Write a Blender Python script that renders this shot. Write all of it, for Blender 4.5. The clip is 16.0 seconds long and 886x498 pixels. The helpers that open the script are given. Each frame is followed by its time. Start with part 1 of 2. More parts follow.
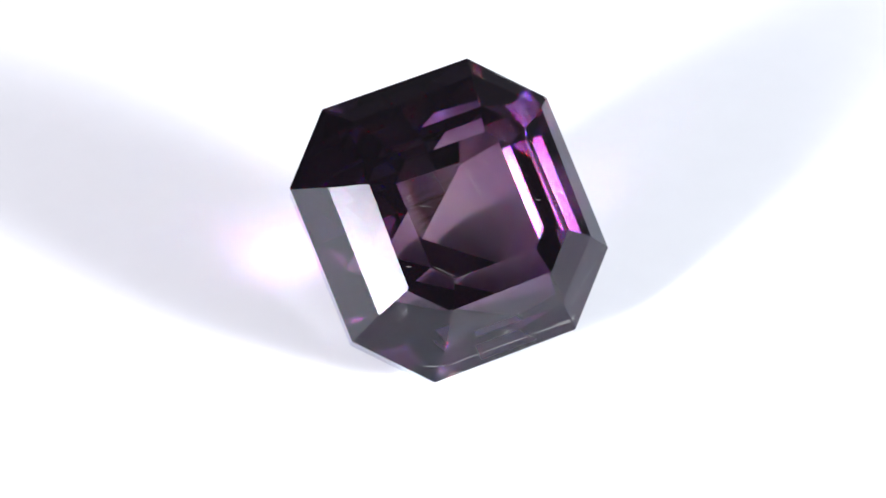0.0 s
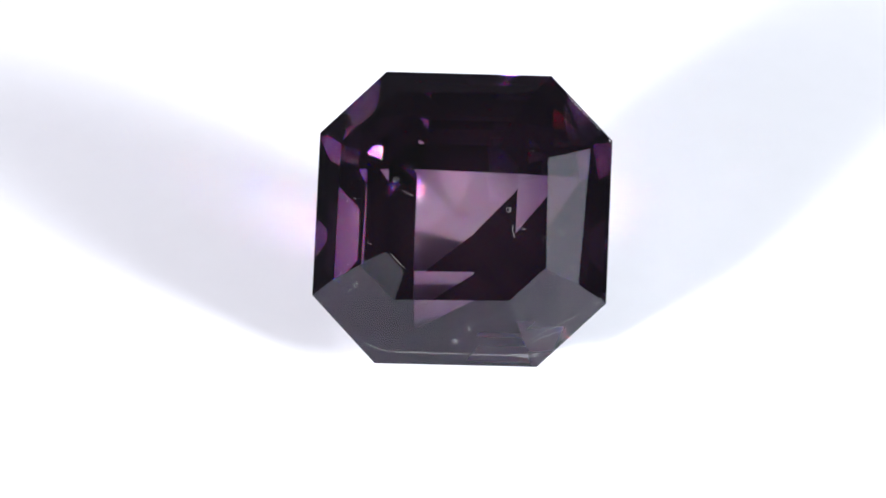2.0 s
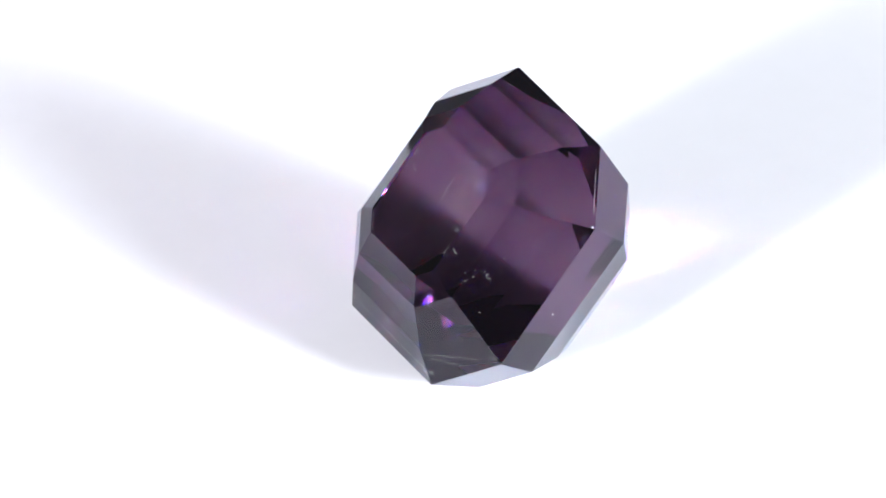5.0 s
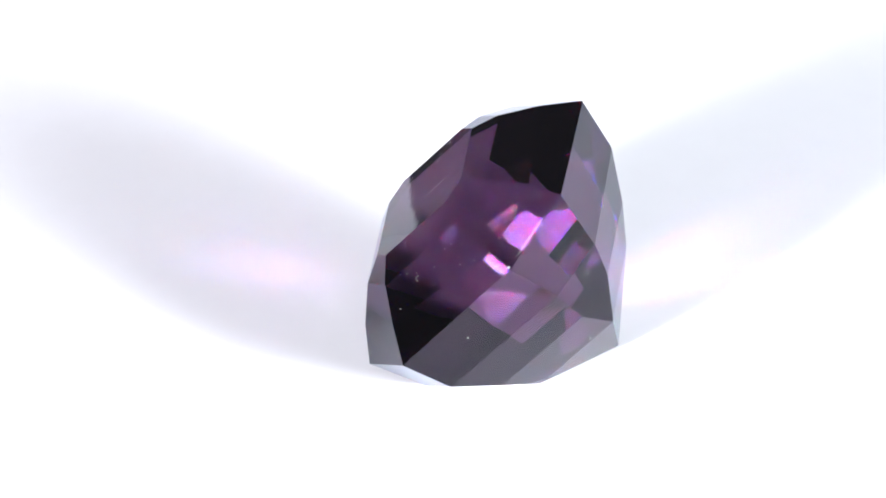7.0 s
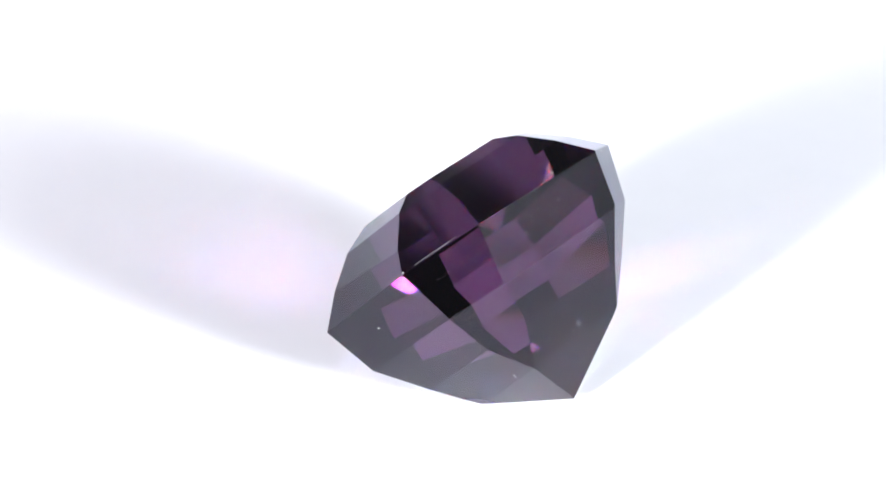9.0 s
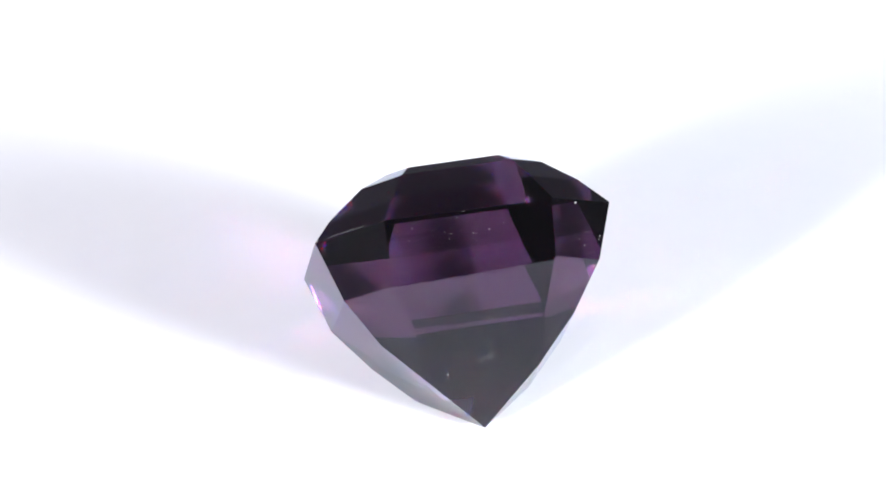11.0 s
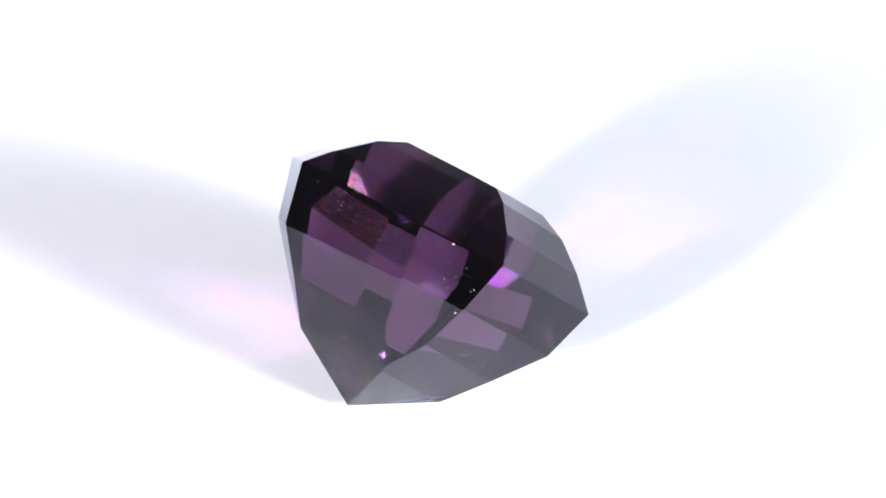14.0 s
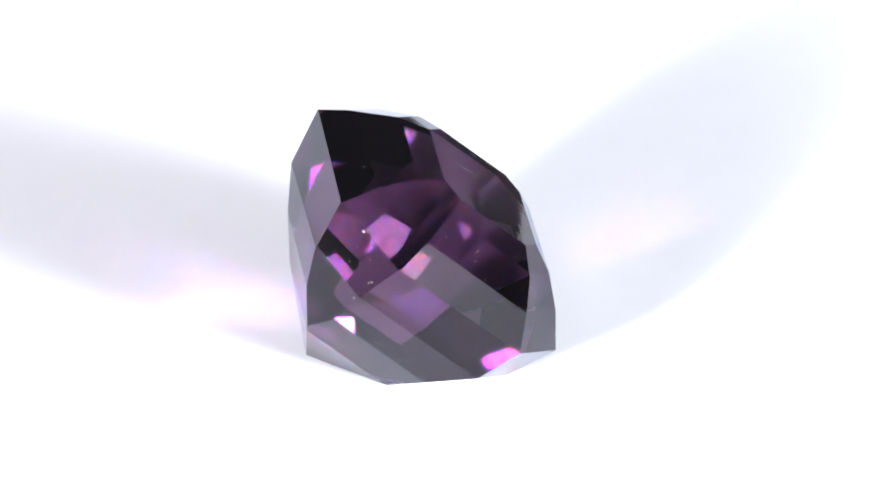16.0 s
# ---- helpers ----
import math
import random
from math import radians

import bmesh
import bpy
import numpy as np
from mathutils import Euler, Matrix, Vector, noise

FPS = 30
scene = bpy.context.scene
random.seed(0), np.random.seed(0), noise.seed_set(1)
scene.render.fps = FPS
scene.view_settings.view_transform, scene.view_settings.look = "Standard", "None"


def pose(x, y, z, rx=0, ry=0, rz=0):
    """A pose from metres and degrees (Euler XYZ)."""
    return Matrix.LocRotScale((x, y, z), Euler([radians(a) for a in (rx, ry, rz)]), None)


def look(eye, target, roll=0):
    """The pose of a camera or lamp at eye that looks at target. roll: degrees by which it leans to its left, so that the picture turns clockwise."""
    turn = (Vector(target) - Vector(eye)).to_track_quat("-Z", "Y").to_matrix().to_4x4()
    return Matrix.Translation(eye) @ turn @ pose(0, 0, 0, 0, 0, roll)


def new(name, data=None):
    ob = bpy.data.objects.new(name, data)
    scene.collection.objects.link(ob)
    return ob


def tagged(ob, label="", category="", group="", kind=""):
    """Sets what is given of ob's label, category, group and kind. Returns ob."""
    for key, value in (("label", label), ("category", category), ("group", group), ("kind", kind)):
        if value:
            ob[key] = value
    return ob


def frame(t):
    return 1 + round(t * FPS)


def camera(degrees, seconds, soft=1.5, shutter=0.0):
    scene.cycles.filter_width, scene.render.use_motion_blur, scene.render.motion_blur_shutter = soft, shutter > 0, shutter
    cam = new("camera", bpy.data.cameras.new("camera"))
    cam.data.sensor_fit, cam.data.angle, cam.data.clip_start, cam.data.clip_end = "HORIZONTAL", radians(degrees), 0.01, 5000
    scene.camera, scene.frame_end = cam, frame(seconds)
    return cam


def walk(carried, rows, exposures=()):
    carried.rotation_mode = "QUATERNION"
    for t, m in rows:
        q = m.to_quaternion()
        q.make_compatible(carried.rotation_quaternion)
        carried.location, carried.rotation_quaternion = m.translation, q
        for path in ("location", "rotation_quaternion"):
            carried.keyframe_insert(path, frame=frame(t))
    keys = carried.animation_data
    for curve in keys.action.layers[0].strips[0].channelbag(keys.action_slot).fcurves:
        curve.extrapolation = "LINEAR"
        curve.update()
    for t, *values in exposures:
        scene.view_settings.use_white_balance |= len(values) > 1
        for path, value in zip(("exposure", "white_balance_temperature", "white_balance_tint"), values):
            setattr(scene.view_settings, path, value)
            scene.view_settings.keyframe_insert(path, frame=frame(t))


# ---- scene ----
MM = 0.001
SECONDS = 16.0


# ---- camera ----
cam = camera(6.4104, SECONDS, soft=1.8)
EYE = pose(-0.000387, -0.176185, 0.125496, 55.181, 2.855, -1.984)
walk(cam, [(0.0, EYE), (SECONDS, EYE)], exposures=[(0.0, 0.0), (SECONDS, 0.0)])


# ---- world and lamps ----
def make_world():
    w = bpy.data.worlds.new("dim_room")
    w.use_nodes = True
    bg = w.node_tree.nodes["Background"]
    bg.inputs["Color"].default_value = (0.93, 0.90, 1.0, 1)
    bg.inputs["Strength"].default_value = 0.155
    scene.world = w


def panel_lamp(name, azimuth, elevation, distance, width, height, watts, colour, across, along):
    """A lamp panel; across and along: how steeply its glow rises from its two edges, sideways and upwards."""
    a, e = radians(azimuth), radians(elevation)
    aim = Vector((0, 0, 3 * MM))
    eye = aim + Vector((math.sin(a) * math.cos(e), -math.cos(a) * math.cos(e), math.sin(e))) * distance
    data = bpy.data.lights.new(name, "AREA")
    data.shape, data.size, data.size_y, data.energy, data.color = "RECTANGLE", width, height, watts, colour
    data.use_nodes = True
    nt = data.node_tree
    N, L = nt.nodes.new, nt.links.new
    sep = N("ShaderNodeSeparateXYZ")
    L(N("ShaderNodeNewGeometry").outputs["Parametric"], sep.inputs[0])
    glow = None
    for axis, (p, q) in ((0, across), (1, along)):
        rest, rise, fall, mean = [N("ShaderNodeMath") for _ in range(4)]
        rest.operation, rise.operation, fall.operation, mean.operation = "SUBTRACT", "POWER", "POWER", "MULTIPLY"
        rest.inputs[0].default_value, rise.inputs[1].default_value, fall.inputs[1].default_value = 1.0, p, q
        mean.inputs[1].default_value = math.gamma(p + q + 2) / (math.gamma(p + 1) * math.gamma(q + 1))
        L(sep.outputs[axis], rest.inputs[1])
        L(sep.outputs[axis], rise.inputs[0])
        L(rest.outputs[0], fall.inputs[0])
        L(rise.outputs[0], mean.inputs[0])
        for factor in (fall, glow):
            if factor is not None:
                both = N("ShaderNodeMath")
                both.operation = "MULTIPLY"
                L(mean.outputs[0], both.inputs[0])
                L(factor.outputs[0], both.inputs[1])
                mean = both
        glow = mean
    L(glow.outputs[0], nt.nodes["Emission"].inputs["Strength"])
    ob = new(name, data)
    ob.matrix_basis = look(eye, aim)
    return ob


make_world()
# the stone throws sharp bright patches of light into its own shadows
scene.cycles.blur_glossy = 0.0
scene.cycles.sample_clamp_indirect = 100.0
# on either side a bright lamp before its large pale diffuser, both of which the facets mirror
panel_lamp("lamp_right", 52.8, 16.0, 0.30, 0.122, 0.100, 2.75, (0.93, 0.96, 1.0), (1.2, 2.8), (1.8, 1.8))
panel_lamp("lamp_left", -43.6, 20.6, 0.30, 0.062, 0.106, 2.12, (0.98, 0.955, 1.0), (2.2, 1.6), (1.2, 3.4))
panel_lamp("diffuser_right", 60, 19, 0.36, 0.32, 0.20, 0.44, (0.90, 0.95, 1.0), (1.0, 1.0), (1.0, 1.0))
panel_lamp("diffuser_left", -52, 20, 0.36, 0.26, 0.17, 0.33, (0.91, 0.95, 1.0), (1.0, 1.0), (1.0, 1.0))


# ---- materials ----
def material(name):
    m = bpy.data.materials.new(name)
    m.use_nodes = True
    nt = m.node_tree
    nt.nodes.clear()
    out = nt.nodes.new("ShaderNodeOutputMaterial")
    return m, nt, out


IOR = 1.567
CORE = (0.59, 0.46, 0.555)           # what each meeting with the surface leaves of the light, near the stone's axis
RIM = (0.305, 0.195, 0.31)           # and near its girdle, darkened to stand for light lost on longer paths
GLOSS = (0.92, 0.97, 1.10)           # tint put into the clear gloss, so that reflections come out cooler
GIRDLE_CENTRE = Vector((0.114, 0.525, 3.802)) * MM
AXIS = Vector((0.0, -math.cos(radians(43.55)), math.sin(radians(43.55))))


def gem_material():
    m, nt, out = material("purple_quartz")
    N, L = nt.nodes.new, nt.links.new
    co = N("ShaderNodeTexCoord")
    # faint polishing waves and fine scratches
    mp = N("ShaderNodeMapping")
    mp.inputs["Scale"].default_value = (220, 160, 200)
    wav = N("ShaderNodeTexNoise")
    wav.inputs["Scale"].default_value = 1.0
    wav.inputs["Detail"].default_value = 0.0
    L(co.outputs["Object"], mp.inputs["Vector"])
    L(mp.outputs["Vector"], wav.inputs["Vector"])
    bump = N("ShaderNodeBump")
    bump.inputs["Strength"].default_value = 1.0
    bump.inputs["Distance"].default_value = 0.000025
    L(wav.outputs["Fac"], bump.inputs["Height"])
    mp2 = N("ShaderNodeMapping")
    mp2.inputs["Scale"].default_value = (0.3, 8.0, 1.0)
    lines = N("ShaderNodeTexNoise")
    lines.inputs["Scale"].default_value = 1.0
    lines.inputs["Detail"].default_value = 3.0
    L(co.outputs["UV"], mp2.inputs["Vector"])
    L(mp2.outputs["Vector"], lines.inputs["Vector"])
    polish = N("ShaderNodeBump")
    polish.inputs["Strength"].default_value = 1.0
    polish.inputs["Distance"].default_value = 0.00000025
    L(lines.outputs["Fac"], polish.inputs["Height"])
    L(bump.outputs["Normal"], polish.inputs["Normal"])
    # smears and fine pits that break up what the facets mirror
    pits = N("ShaderNodeTexNoise")
    pits.inputs["Scale"].default_value = 5.0
    pits.inputs["Detail"].default_value = 3.0
    L(co.outputs["UV"], pits.inputs["Vector"])
    worn = N("ShaderNodeBump")
    worn.inputs["Strength"].default_value = 1.0
    worn.inputs["Distance"].default_value = 0.0000006
    L(pits.outputs["Fac"], worn.inputs["Height"])
    L(polish.outputs["Normal"], worn.inputs["Normal"])
    bump = worn
    # dimming inside, put into the tint: distance from stone's axis, broken by soft bands
    off, cross, dist = N("ShaderNodeVectorMath"), N("ShaderNodeVectorMath"), N("ShaderNodeVectorMath")
    off.operation, cross.operation, dist.operation = "SUBTRACT", "CROSS_PRODUCT", "LENGTH"
    off.inputs[1].default_value, cross.inputs[1].default_value = GIRDLE_CENTRE, AXIS
    L(co.outputs["Object"], off.inputs[0])
    L(off.outputs[0], cross.inputs[0])
    L(cross.outputs[0], dist.inputs[0])
    bands = N("ShaderNodeTexNoise")
    bands.inputs["Scale"].default_value = 450.0
    L(co.outputs["Object"], bands.inputs["Vector"])
    sway = N("ShaderNodeMath")
    sway.operation, sway.inputs[1].default_value = "MULTIPLY_ADD", 0.0012
    L(bands.outputs["Fac"], sway.inputs[0])
    L(dist.outputs["Value"], sway.inputs[2])
    zone = N("ShaderNodeMapRange")
    zone.interpolation_type = "SMOOTHSTEP"
    zone.inputs["From Min"].default_value, zone.inputs["From Max"].default_value = 1.6 * MM, 3.5 * MM
    L(sway.outputs[0], zone.inputs["Value"])

    def body(weights):
        mixed = N("ShaderNodeMix")
        mixed.data_type = "RGBA"
        mixed.inputs[6].default_value = (*[a * w for a, w in zip(CORE, weights)], 1)
        mixed.inputs[7].default_value = (*[a * w for a, w in zip(RIM, weights)], 1)
        L(zone.outputs[0], mixed.inputs["Factor"])
        return mixed.outputs[2]

    # a little fire: part of the red and of the blue bends by slightly different angles
    last = None
    part_fire = 0.38
    for step, weights in ((0.0, (1 - part_fire, 1, 1 - part_fire)), (-0.004, (part_fire, 0, 0)), (0.006, (0, 0, part_fire))):
        g = N("ShaderNodeBsdfGlass")
        L(body(weights), g.inputs["Color"])
        g.inputs["Roughness"].default_value = 0.0
        g.inputs["IOR"].default_value = IOR + step
        L(bump.outputs["Normal"], g.inputs["Normal"])
        if last is None:
            last = g.outputs[0]
        else:
            both = N("ShaderNodeAddShader")
            L(last, both.inputs[0])
            L(g.outputs[0], both.inputs[1])
            last = both.outputs[0]
    # the rest of the clear surface gloss, which the body colour takes from the glass
    lw = N("ShaderNodeLayerWeight")
    lw.inputs["Blend"].default_value = 0.5
    L(bump.outputs["Normal"], lw.inputs["Normal"])
    pw = N("ShaderNodeMath")
    pw.operation = "POWER"
    pw.inputs[1].default_value = 5.0
    L(lw.outputs["Facing"], pw.inputs[0])
    r0 = ((IOR - 1) / (IOR + 1)) ** 2
    fr = N("ShaderNodeMapRange")
    fr.inputs["To Min"].default_value, fr.inputs["To Max"].default_value = r0 * 0.7, 1.0
    L(pw.outputs[0], fr.inputs["Value"])
    mulc = N("ShaderNodeMix")
    mulc.data_type, mulc.blend_type = "RGBA", "MULTIPLY"
    mulc.inputs["Factor"].default_value = 1.0
    rest = N("ShaderNodeMix")
    rest.data_type = "RGBA"
    rest.inputs[6].default_value = (*[(1 - a) * g for a, g in zip(CORE, GLOSS)], 1)
    rest.inputs[7].default_value = (*[(1 - a) * g for a, g in zip(RIM, GLOSS)], 1)
    L(zone.outputs[0], rest.inputs["Factor"])
    L(rest.outputs[2], mulc.inputs[6])
    L(fr.outputs[0], mulc.inputs[7])
    gl = N("ShaderNodeBsdfGlossy")
    gl.inputs["Roughness"].default_value = 0.0
    L(mulc.outputs[2], gl.inputs["Color"])
    L(bump.outputs["Normal"], gl.inputs["Normal"])
    add = N("ShaderNodeAddShader")
    L(last, add.inputs[0])
    L(gl.outputs[0], add.inputs[1])
    last = add.outputs[0]
    L(last, out.inputs["Surface"])
    return m


def matt(name, base, rough=0.7, scale=400.0, spread=0.04, bump_mm=0.0):
    m, nt, out = material(name)
    N, L = nt.nodes.new, nt.links.new
    b = N("ShaderNodeBsdfPrincipled")
    co = N("ShaderNodeTexCoord")
    n1, n2 = N("ShaderNodeTexNoise"), N("ShaderNodeTexNoise")
    n1.inputs["Scale"].default_value, n2.inputs["Scale"].default_value = scale, scale * 0.08
    n1.inputs["Detail"].default_value = 4
    add = N("ShaderNodeMath")
    add.operation = "ADD"
    L(co.outputs["Object"], n1.inputs["Vector"])
    L(co.outputs["Object"], n2.inputs["Vector"])
    L(n1.outputs["Fac"], add.inputs[0])
    L(n2.outputs["Fac"], add.inputs[1])
    ramp = N("ShaderNodeMapRange")
    ramp.inputs["From Min"].default_value, ramp.inputs["From Max"].default_value = 0.6, 1.4
    ramp.inputs["To Min"].default_value, ramp.inputs["To Max"].default_value = 1 - spread, 1.0
    L(add.outputs[0], ramp.inputs["Value"])
    mul = N("ShaderNodeMix")
    mul.data_type, mul.blend_type = "RGBA", "MULTIPLY"
    mul.inputs["Factor"].default_value = 1.0
    mul.inputs[6].default_value = (*base, 1)
    L(ramp.outputs[0], mul.inputs[7])
    L(mul.outputs[2], b.inputs["Base Color"])
    b.inputs["Roughness"].default_value = rough
    if bump_mm:
        bp = N("ShaderNodeBump")
        bp.inputs["Distance"].default_value = bump_mm * MM
        bp.inputs["Strength"].default_value = 0.5
        L(n1.outputs["Fac"], bp.inputs["Height"])
        L(bp.outputs["Normal"], b.inputs["Normal"])
    L(b.outputs[0], out.inputs["Surface"])
    return m


GEM = gem_material()
WHITE = matt("white_card", (0.845, 0.86, 0.91), 0.6, 900, 0.03, 0.01)
DARK = matt("dark_table", (0.06, 0.06, 0.065), 0.7, 60, 0.3)
LINT = matt("pale_lint", (0.46, 0.46, 0.48), 0.8, 20000, 0.2)


# ---- mesh helpers ----
def mesh_object(name, verts, faces, mat, parent=None):
    me = bpy.data.meshes.new(name)
    me.from_pydata([tuple(v) for v in verts], [], faces)
    me.materials.append(mat)
    me.update()
    ob = new(name, me)
    ob.parent = parent
    return ob


def box(name, lo, hi, mat):
    (a, b, c), (d, e, f) = lo, hi
    v = [(a, b, c), (d, b, c), (d, e, c), (a, e, c), (a, b, f), (d, b, f), (d, e, f), (a, e, f)]
    q = [(0, 3, 2, 1), (4, 5, 6, 7), (0, 1, 5, 4), (1, 2, 6, 5), (2, 3, 7, 6), (3, 0, 4, 7)]
    return mesh_object(name, v, q, mat)


# ---- the setting ----
def build_setting():
    tagged(box("floor", (-0.025, -0.025, -0.002), (0.025, 0.025, 0.0), WHITE), "smooth matt white card laid under the gemstone", "floor", kind="structure")
    tagged(box("ground", (-1.5, -1.5, -0.042), (1.5, 1.5, -0.002), DARK), "dark matt table top under the white card", "table top", kind="structure")


build_setting()


# ---- the gemstone ----
# every facet is one flat cut, as a lapidary sets it, tier by tier from the table down, evenly spaced round the axis:
# for each how far it strays from its even azimuth, its tilt from the axis (degrees) and its depth (millimetres)
TABLE = (0.00, 0.00, 1.819)
CUTS = (
    ("crown_facet", ((0.67, 24.33, 2.371), (0.24, 24.91, 2.528), (0.09, 24.06, 2.345), (-0.10, 24.86, 2.501), (0.03, 24.56, 2.372), (0.10, 24.93, 2.557), (0.71, 24.63, 2.411), (-0.13, 25.32, 2.564))),
    ("crown_facet", ((0.87, 39.18, 2.709), (0.04, 39.93, 2.943), (0.72, 39.39, 2.699), (-0.12, 39.75, 2.912), (-0.04, 39.62, 2.705), (-0.03, 39.89, 2.962), (-0.10, 39.52, 2.746), (0.23, 39.92, 2.986))),
    ("crown_facet", ((0.62, 49.59, 3.040), (-0.45, 47.08, 3.199), (-0.17, 49.33, 3.034), (0.32, 46.70, 3.206), (0.41, 50.07, 3.042), (-0.29, 46.78, 3.216), (-0.14, 49.25, 3.049), (0.13, 47.03, 3.242))),
    ("pavilion_facet", ((0.30, 108.45, 3.816), (-0.40, 104.60, 4.258), (0.27, 107.80, 3.809), (-0.11, 104.49, 4.269), (-0.45, 108.79, 3.783), (-0.16, 105.33, 4.275), (0.03, 108.74, 3.789), (-0.59, 104.77, 4.261))),
    ("pavilion_facet", ((-0.21, 126.12, 3.734), (-0.09, 127.18, 4.133), (-0.02, 124.34, 3.785), (-0.88, 128.45, 4.147), (0.17, 125.70, 3.750), (-0.38, 126.08, 4.136), (0.03, 124.17, 3.728), (-0.17, 126.85, 4.093))),
    ("pavilion_facet", ((0.00, 133.56, 3.802), (-0.11, 133.83, 3.879), (-0.03, 134.00, 3.815), (-0.11, 133.02, 3.815))),
    ("pavilion_facet", ((0.00, 139.76, 3.974), (0.00, 141.30, 4.077), (0.15, 139.37, 3.957), (-0.29, 141.42, 4.046))),
)
REST = 3.802            # height of the girdle's centre over the floor
OFF_AXIS = (0.114, 0.525)
ELEVATION = 43.55       # of the stone's axis, lying on a pavilion facet
LYING = (Matrix.Translation((OFF_AXIS[0], OFF_AXIS[1], REST)) @ pose(0, 0, 0, 90 - ELEVATION, 0, 0) @ pose(0, 0, 0, 0, 0, -0.09))
START, RATE = 27.64, -18.151  # turn in degrees at the start, and a second


def cut_planes():
    """Name, outward normal and depth of every cut."""
    planes = []
    for name, start, facets in [("table_facet", 0, (TABLE,))] + [(name, -90, facets) for name, facets in CUTS]:
        for k, (stray, tilt, depth) in enumerate(facets):
            a, b = radians(start + 360 / len(facets) * k + stray), radians(tilt)
            planes.append((name, Vector((math.sin(b) * math.cos(a), math.sin(b) * math.sin(a), math.cos(b))), depth))
    return planes


def outline(normal, depth, planes):
    """The part of one cut's plane that all the other cuts leave."""
    u = normal.orthogonal().normalized()
    v = normal.cross(u)
    poly = [normal * depth + u * x + v * y for x, y in ((-20, -20), (20, -20), (20, 20), (-20, 20))]
    for _, n, d in planes:
        if n == normal:
            continue
        kept = []
        for p, q in zip(poly, poly[1:] + poly[:1]):
            hp, hq = n.dot(p) - d, n.dot(q) - d
            if hp <= 0:
                kept.append(p)
            if hp * hq < 0:
                kept.append(p + (q - p) * (hp / (hp - hq)))
        poly = kept
    clean = [p for p, q in zip(poly, poly[1:] + poly[:1]) if (p - q).length > 1e-4]
    # begin with the longest edge
    k = max(range(len(clean)), key=lambda i: (clean[(i + 1) % len(clean)] - clean[i]).length)
    return clean[k:] + clean[:k]


def facet(name, corners, parent):
    pts = [(LYING @ Vector(p)) * MM for p in corners]
    ob = mesh_object(name, pts, [tuple(range(len(pts)))], GEM, parent)
    # one unit of the map is a millimetre, its first axis along the facet's longest edge
    u = (pts[1] - pts[0]).normalized()
    v = ob.data.polygons[0].normal.cross(u)
    shift = random.uniform(0, 50)
    layer = ob.data.uv_layers.new(name="along")
    for k, loop in enumerate(ob.data.loops):
        p = pts[loop.vertex_index] - pts[0]
        layer.data[k].uv = (p.dot(u) / MM + shift, p.dot(v) / MM + shift)
    return ob


def build_gemstone():
    stone = tagged(new("gemstone"), "dark purple transparent step-cut gemstone lying on white card", "gemstone")
    stone.empty_display_size = 0.002
    planes = cut_planes()
    for name, normal, depth in planes:
        facet(name, outline(normal, depth, planes), stone)
    return stone


STONE = build_gemstone()


# ---- lint, dust and scratches that lie on the stone ----
def facet_planes():
    planes = []
    for ob in STONE.children:
        p = ob.data.polygons[0]
        n = p.normal.copy()
        planes.append((n if n.dot(p.center - LYING.translation * MM) > 0 else -n, p.center.copy()))
    return planes


PLANES = facet_planes()


def settle(x, y, z):
    """The frame on the facet under a place given in the stone's own millimetres."""
    q = (LYING @ Vector((x, y, z))) * MM
    n, c = max(PLANES, key=lambda pl: pl[0].dot(q - pl[1]))
    q = q - n * n.dot(q - c)
    u = n.orthogonal().normalized()
    return q, u, n.cross(u), n


def tube(name, points, normal, radius, mat, label):
    verts, faces, sides = [], [], 5
    for i, p in enumerate(points):
        d = (points[min(i + 1, len(points) - 1)] - points[max(i - 1, 0)]).normalized()
        side = d.cross(normal).normalized()
        r = radius * (0.45 if i in (0, len(points) - 1) else 1.0)
        for k in range(sides):
            a = math.tau * k / sides
            verts.append(p + side * (math.cos(a) * r) + normal * (math.sin(a) * r * 0.7 + radius * 0.7))
    for i in range(len(points) - 1):
        for k in range(sides):
            j = (k + 1) % sides
            faces.append((i * sides + k, i * sides + j, (i + 1) * sides + j, (i + 1) * sides + k))
    faces.append(tuple(range(sides)))
    faces.append(tuple((len(points) - 1) * sides + k for k in range(sides)))
    return tagged(mesh_object(name, verts, faces, mat, STONE), label)


def fibre(x, y, z, length, curl, turn, thick=0.0022):
    """A lint fibre: its length in millimetres, how far it curls and which way it lies, in degrees."""
    q, u, v, n = settle(x, y, z)
    pts, heading, p, steps = [], radians(turn), q.copy(), 12
    for k in range(steps + 1):
        pts.append(p.copy())
        heading += radians(curl) / steps * (1 + 0.5 * math.sin(k * 1.7 + turn))
        p += (u * math.cos(heading) + v * math.sin(heading)) * (length * 0.8 * MM / steps)
    tube("lint_fibre", pts, n, thick * MM, LINT, "curled white lint fibre")


def scratch(a, b, thick=0.007, wobble=0.01):
    pts, rnd, n = [], random.Random(int(abs(a[0] * 977 + b[1] * 131) * 10)), None
    for k in range(9):
        q, u, v, n = settle(*[a[i] + (b[i] - a[i]) * k / 8 for i in range(3)])
        pts.append(q + v * rnd.uniform(-wobble, wobble) * MM)
    tube("scratch", pts, n, thick * MM, LINT, "fine pale scratch")


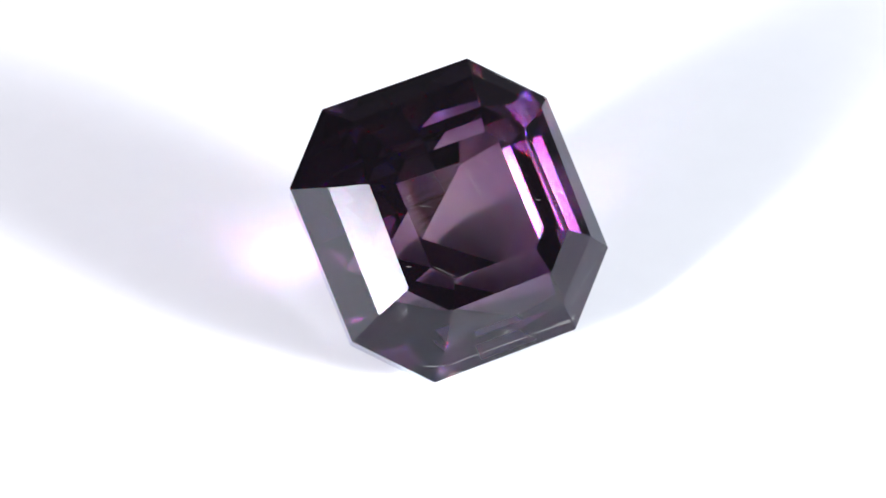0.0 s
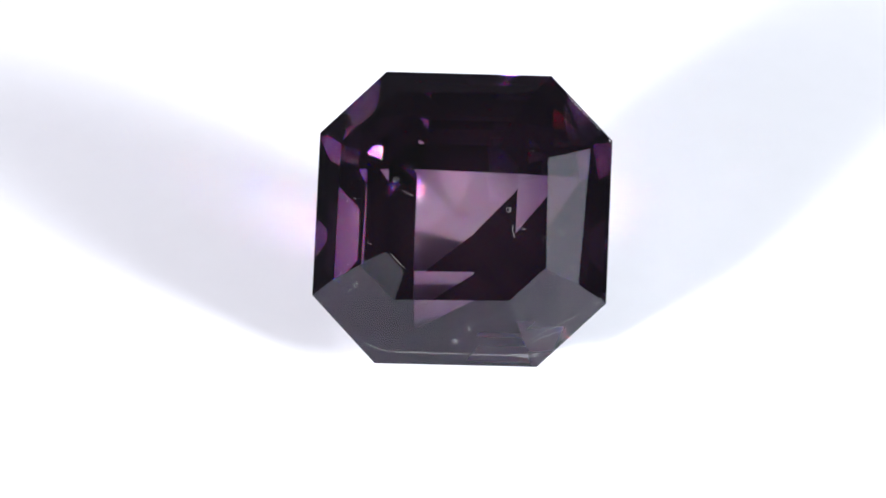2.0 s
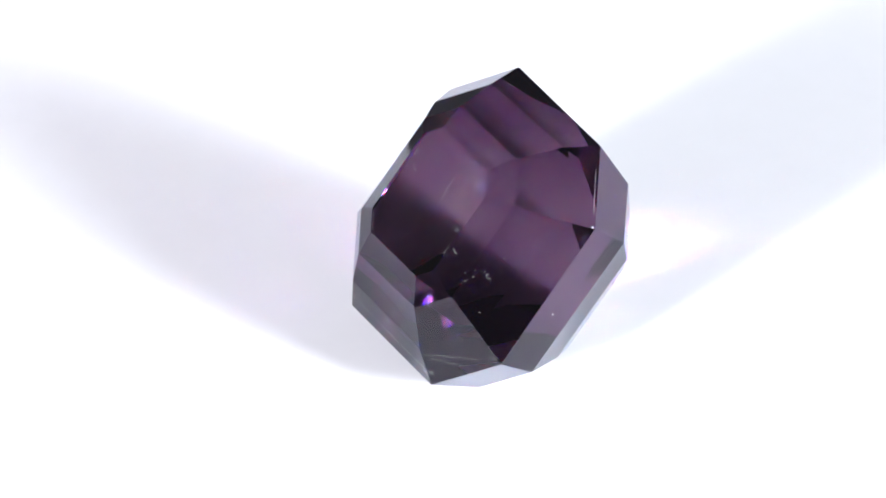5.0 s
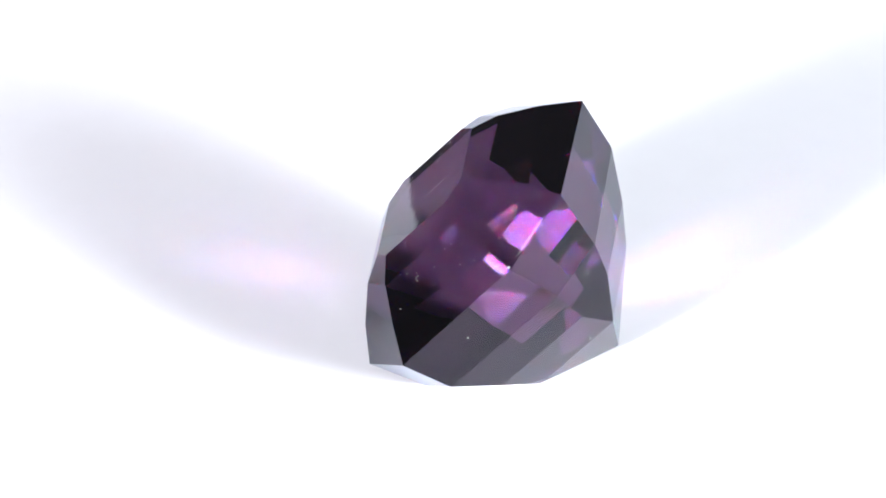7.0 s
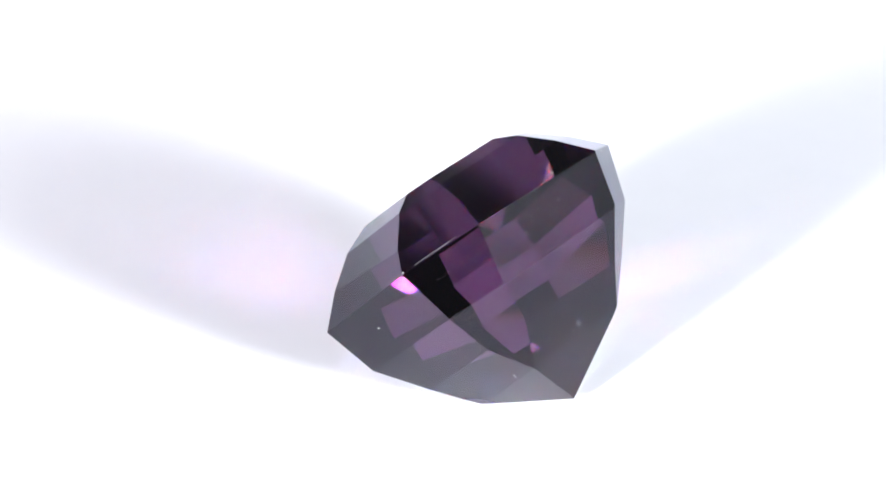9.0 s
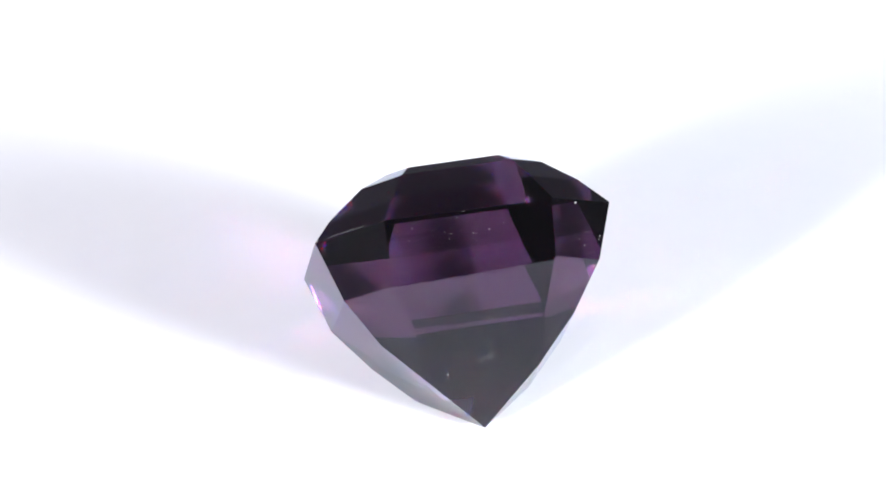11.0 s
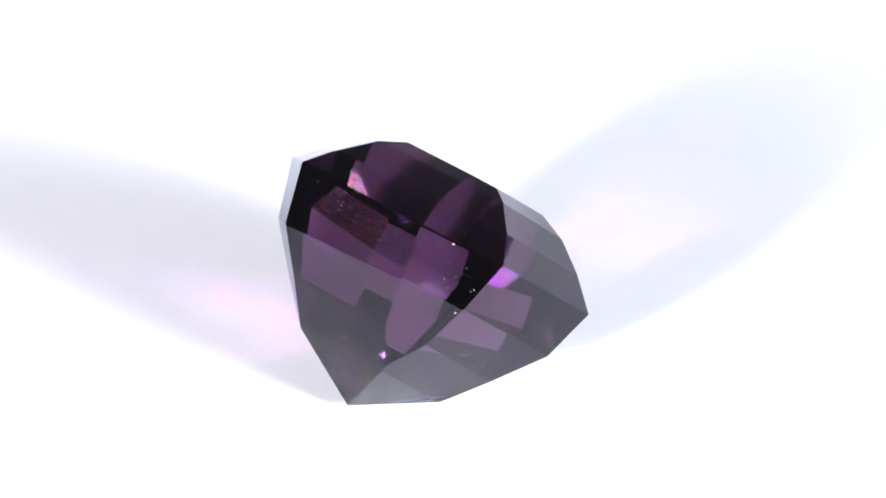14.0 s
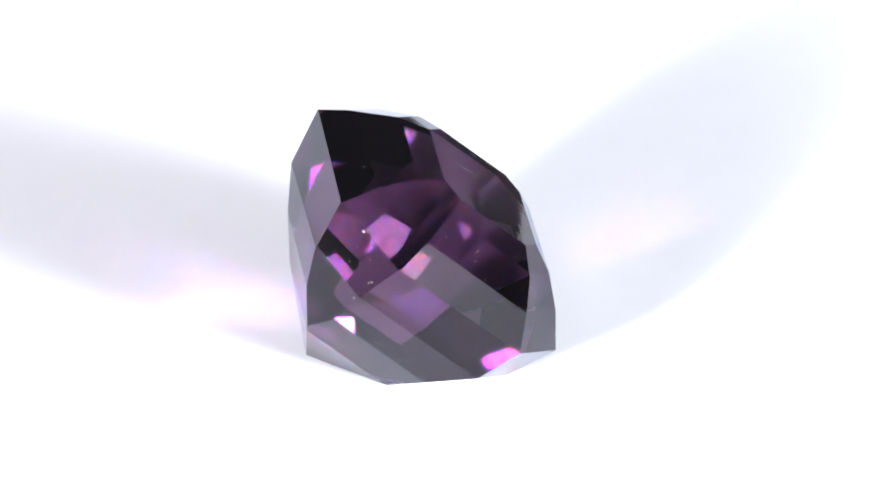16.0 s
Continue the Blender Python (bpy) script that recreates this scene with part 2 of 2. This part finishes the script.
def speck(x, y, z, size):
    q, u, v, n = settle(x, y, z)
    rnd = random.Random(int((x * 31 + y * 57 + z * 91) * 1000))
    top, verts, faces = q + n * size * 0.6 * MM, [], []
    for k in range(6):
        a = math.tau * k / 6
        r = size * MM * rnd.uniform(0.4, 1.5)
        verts.append(q + u * math.cos(a) * r + v * math.sin(a) * r)
    verts.append(top)
    faces = [(k, (k + 1) % 6, 6) for k in range(6)] + [tuple(reversed(range(6)))]
    tagged(mesh_object("dust_speck", verts, faces, LINT, STONE), "tiny white dust speck")


def build_dust():
    # table and crown
    fibre(-1.56, 0.72, 1.8, 0.42, 300, 200)
    fibre(-1.30, 0.34, 1.8, 0.22, 40, 250)
    fibre(-1.15, 0.30, 1.8, 0.18, -60, 300)
    fibre(1.42, -0.05, 1.8, 0.40, 310, 80)
    fibre(1.62, -0.42, 1.8, 0.45, 70, 10)
    fibre(1.95, -0.50, 1.7, 0.25, -90, 330)
    fibre(2.85, -0.40, 1.15, 0.34, 230, 100)
    fibre(-2.74, -2.01, 1.04, 0.36, 250, 20)
    fibre(-2.62, -1.92, 1.1, 0.25, -200, 120)
    fibre(-2.80, -2.18, 0.95, 0.20, 120, 300)
    fibre(-0.05, -3.46, 0.63, 0.40, 320, 60)
    fibre(0.12, -3.50, 0.6, 0.30, -260, 20)
    fibre(0.43, -3.08, 0.98, 0.25, 110, 10)
    fibre(3.72, -2.25, 0.22, 0.40, 160, 70)
    fibre(-2.84, 0.34, 1.18, 0.2, 50, 30)
    scratch((-2.2, -3.66, 0.25), (2.2, -3.70, 0.22), 0.0025, 0.012)
    scratch((-2.45, -3.51, 0.21), (-1.9, -3.62, 0.28), 0.004)
    scratch((1.5, -3.66, 0.27), (2.3, -3.66, 0.2), 0.004)
    scratch((1.7, -3.74, 0.22), (2.25, -3.72, 0.18), 0.004)
    scratch((1.94, -3.40, 0.62), (3.44, -2.50, 0.21), 0.0018, 0.03)
    scratch((2.10, -3.42, 0.5), (3.0, -2.95, 0.21), 0.0018, 0.03)
    scratch((-1.70, -1.26, 1.80), (-1.26, -1.70, 1.80), 0.002, 0.0)
    # pavilion
    fibre(-2.80, -0.70, -2.62, 0.36, 200, 20)
    fibre(-2.70, -0.62, -2.74, 0.24, -160, 200)
    fibre(-2.35, -0.95, 1.55, 0.2, 40, 90)
    fibre(-3.92, -1.95, -0.2, 0.3, 230, 40)
    fibre(1.60, 0.62, -3.82, 0.24, 20, 40, 0.007)
    fibre(-0.21, 1.86, -3.55, 0.38, 280, 30)
    fibre(-0.05, 1.80, -3.6, 0.26, -120, 150)
    fibre(0.9, 1.55, -3.85, 0.2, 90, 60)
    fibre(-2.80, 0.42, -2.64, 0.5, 30, 20)
    scratch((3.67, 2.50, 0.06), (2.72, 3.45, 0.06), 0.003)
    speck(-3.33, 2.22, -1.67, 0.026)
    speck(-3.53, 2.34, -0.98, 0.022)
    speck(3.93, 2.23, 0.05, 0.03)
    speck(3.75, -0.40, -0.74, 0.03)
    speck(-2.95, 3.25, -0.09, 0.026)
    speck(-3.58, 2.32, -0.89, 0.026)
    # a scuff on the table, a broken row of tiny nicks
    rnd = random.Random(9)
    for k in range(15):
        f = k / 14
        fibre(0.22 + 0.10 * f + rnd.uniform(-0.03, 0.03), 0.90 - 0.78 * f, 1.8, rnd.uniform(0.04, 0.09), 20, rnd.uniform(200, 250), 0.0028)
    # clusters of fine dust
    rnd = random.Random(5)
    for x, y, z, spread, count in ((-3.75, -0.75, 0.3, 0.5, 11), (0.6, 3.75, -0.5, 1.6, 30), (-2.7, 2.8, -0.7, 1.3, 9), (2.7, -0.45, 1.25, 0.6, 10), (-2.7, -1.9, 1.05, 0.5, 10), (0.3, 0.2, 1.8, 1.5, 9),
                                   (0.0, -3.2, 0.85, 1.3, 8), (2.9, -2.6, 0.8, 0.6, 8), (-3.2, 0.5, -2.1, 1.0, 8), (3.1, 0.6, -2.2, 1.2, 8), (0.2, 2.6, -2.7, 1.2, 8), (-2.9, 0.2, 1.1, 1.3, 10), (2.9, 0.8, 1.1, 1.2, 10)):
        for _ in range(int(count * 1.5)):
            speck(x + rnd.gauss(0, spread * 0.5), y + rnd.gauss(0, spread * 0.5), z + rnd.gauss(0, spread * 0.2), rnd.choice((0.003, 0.004, 0.005, 0.007, 0.010)))


build_dust()


# ---- what moves ----
def motions():
    steps = int(SECONDS * 2)
    walk(STONE, [(k / 2, pose(0, 0, 0, 0, 0, START + RATE * k / 2)) for k in range(steps + 1)])


motions()
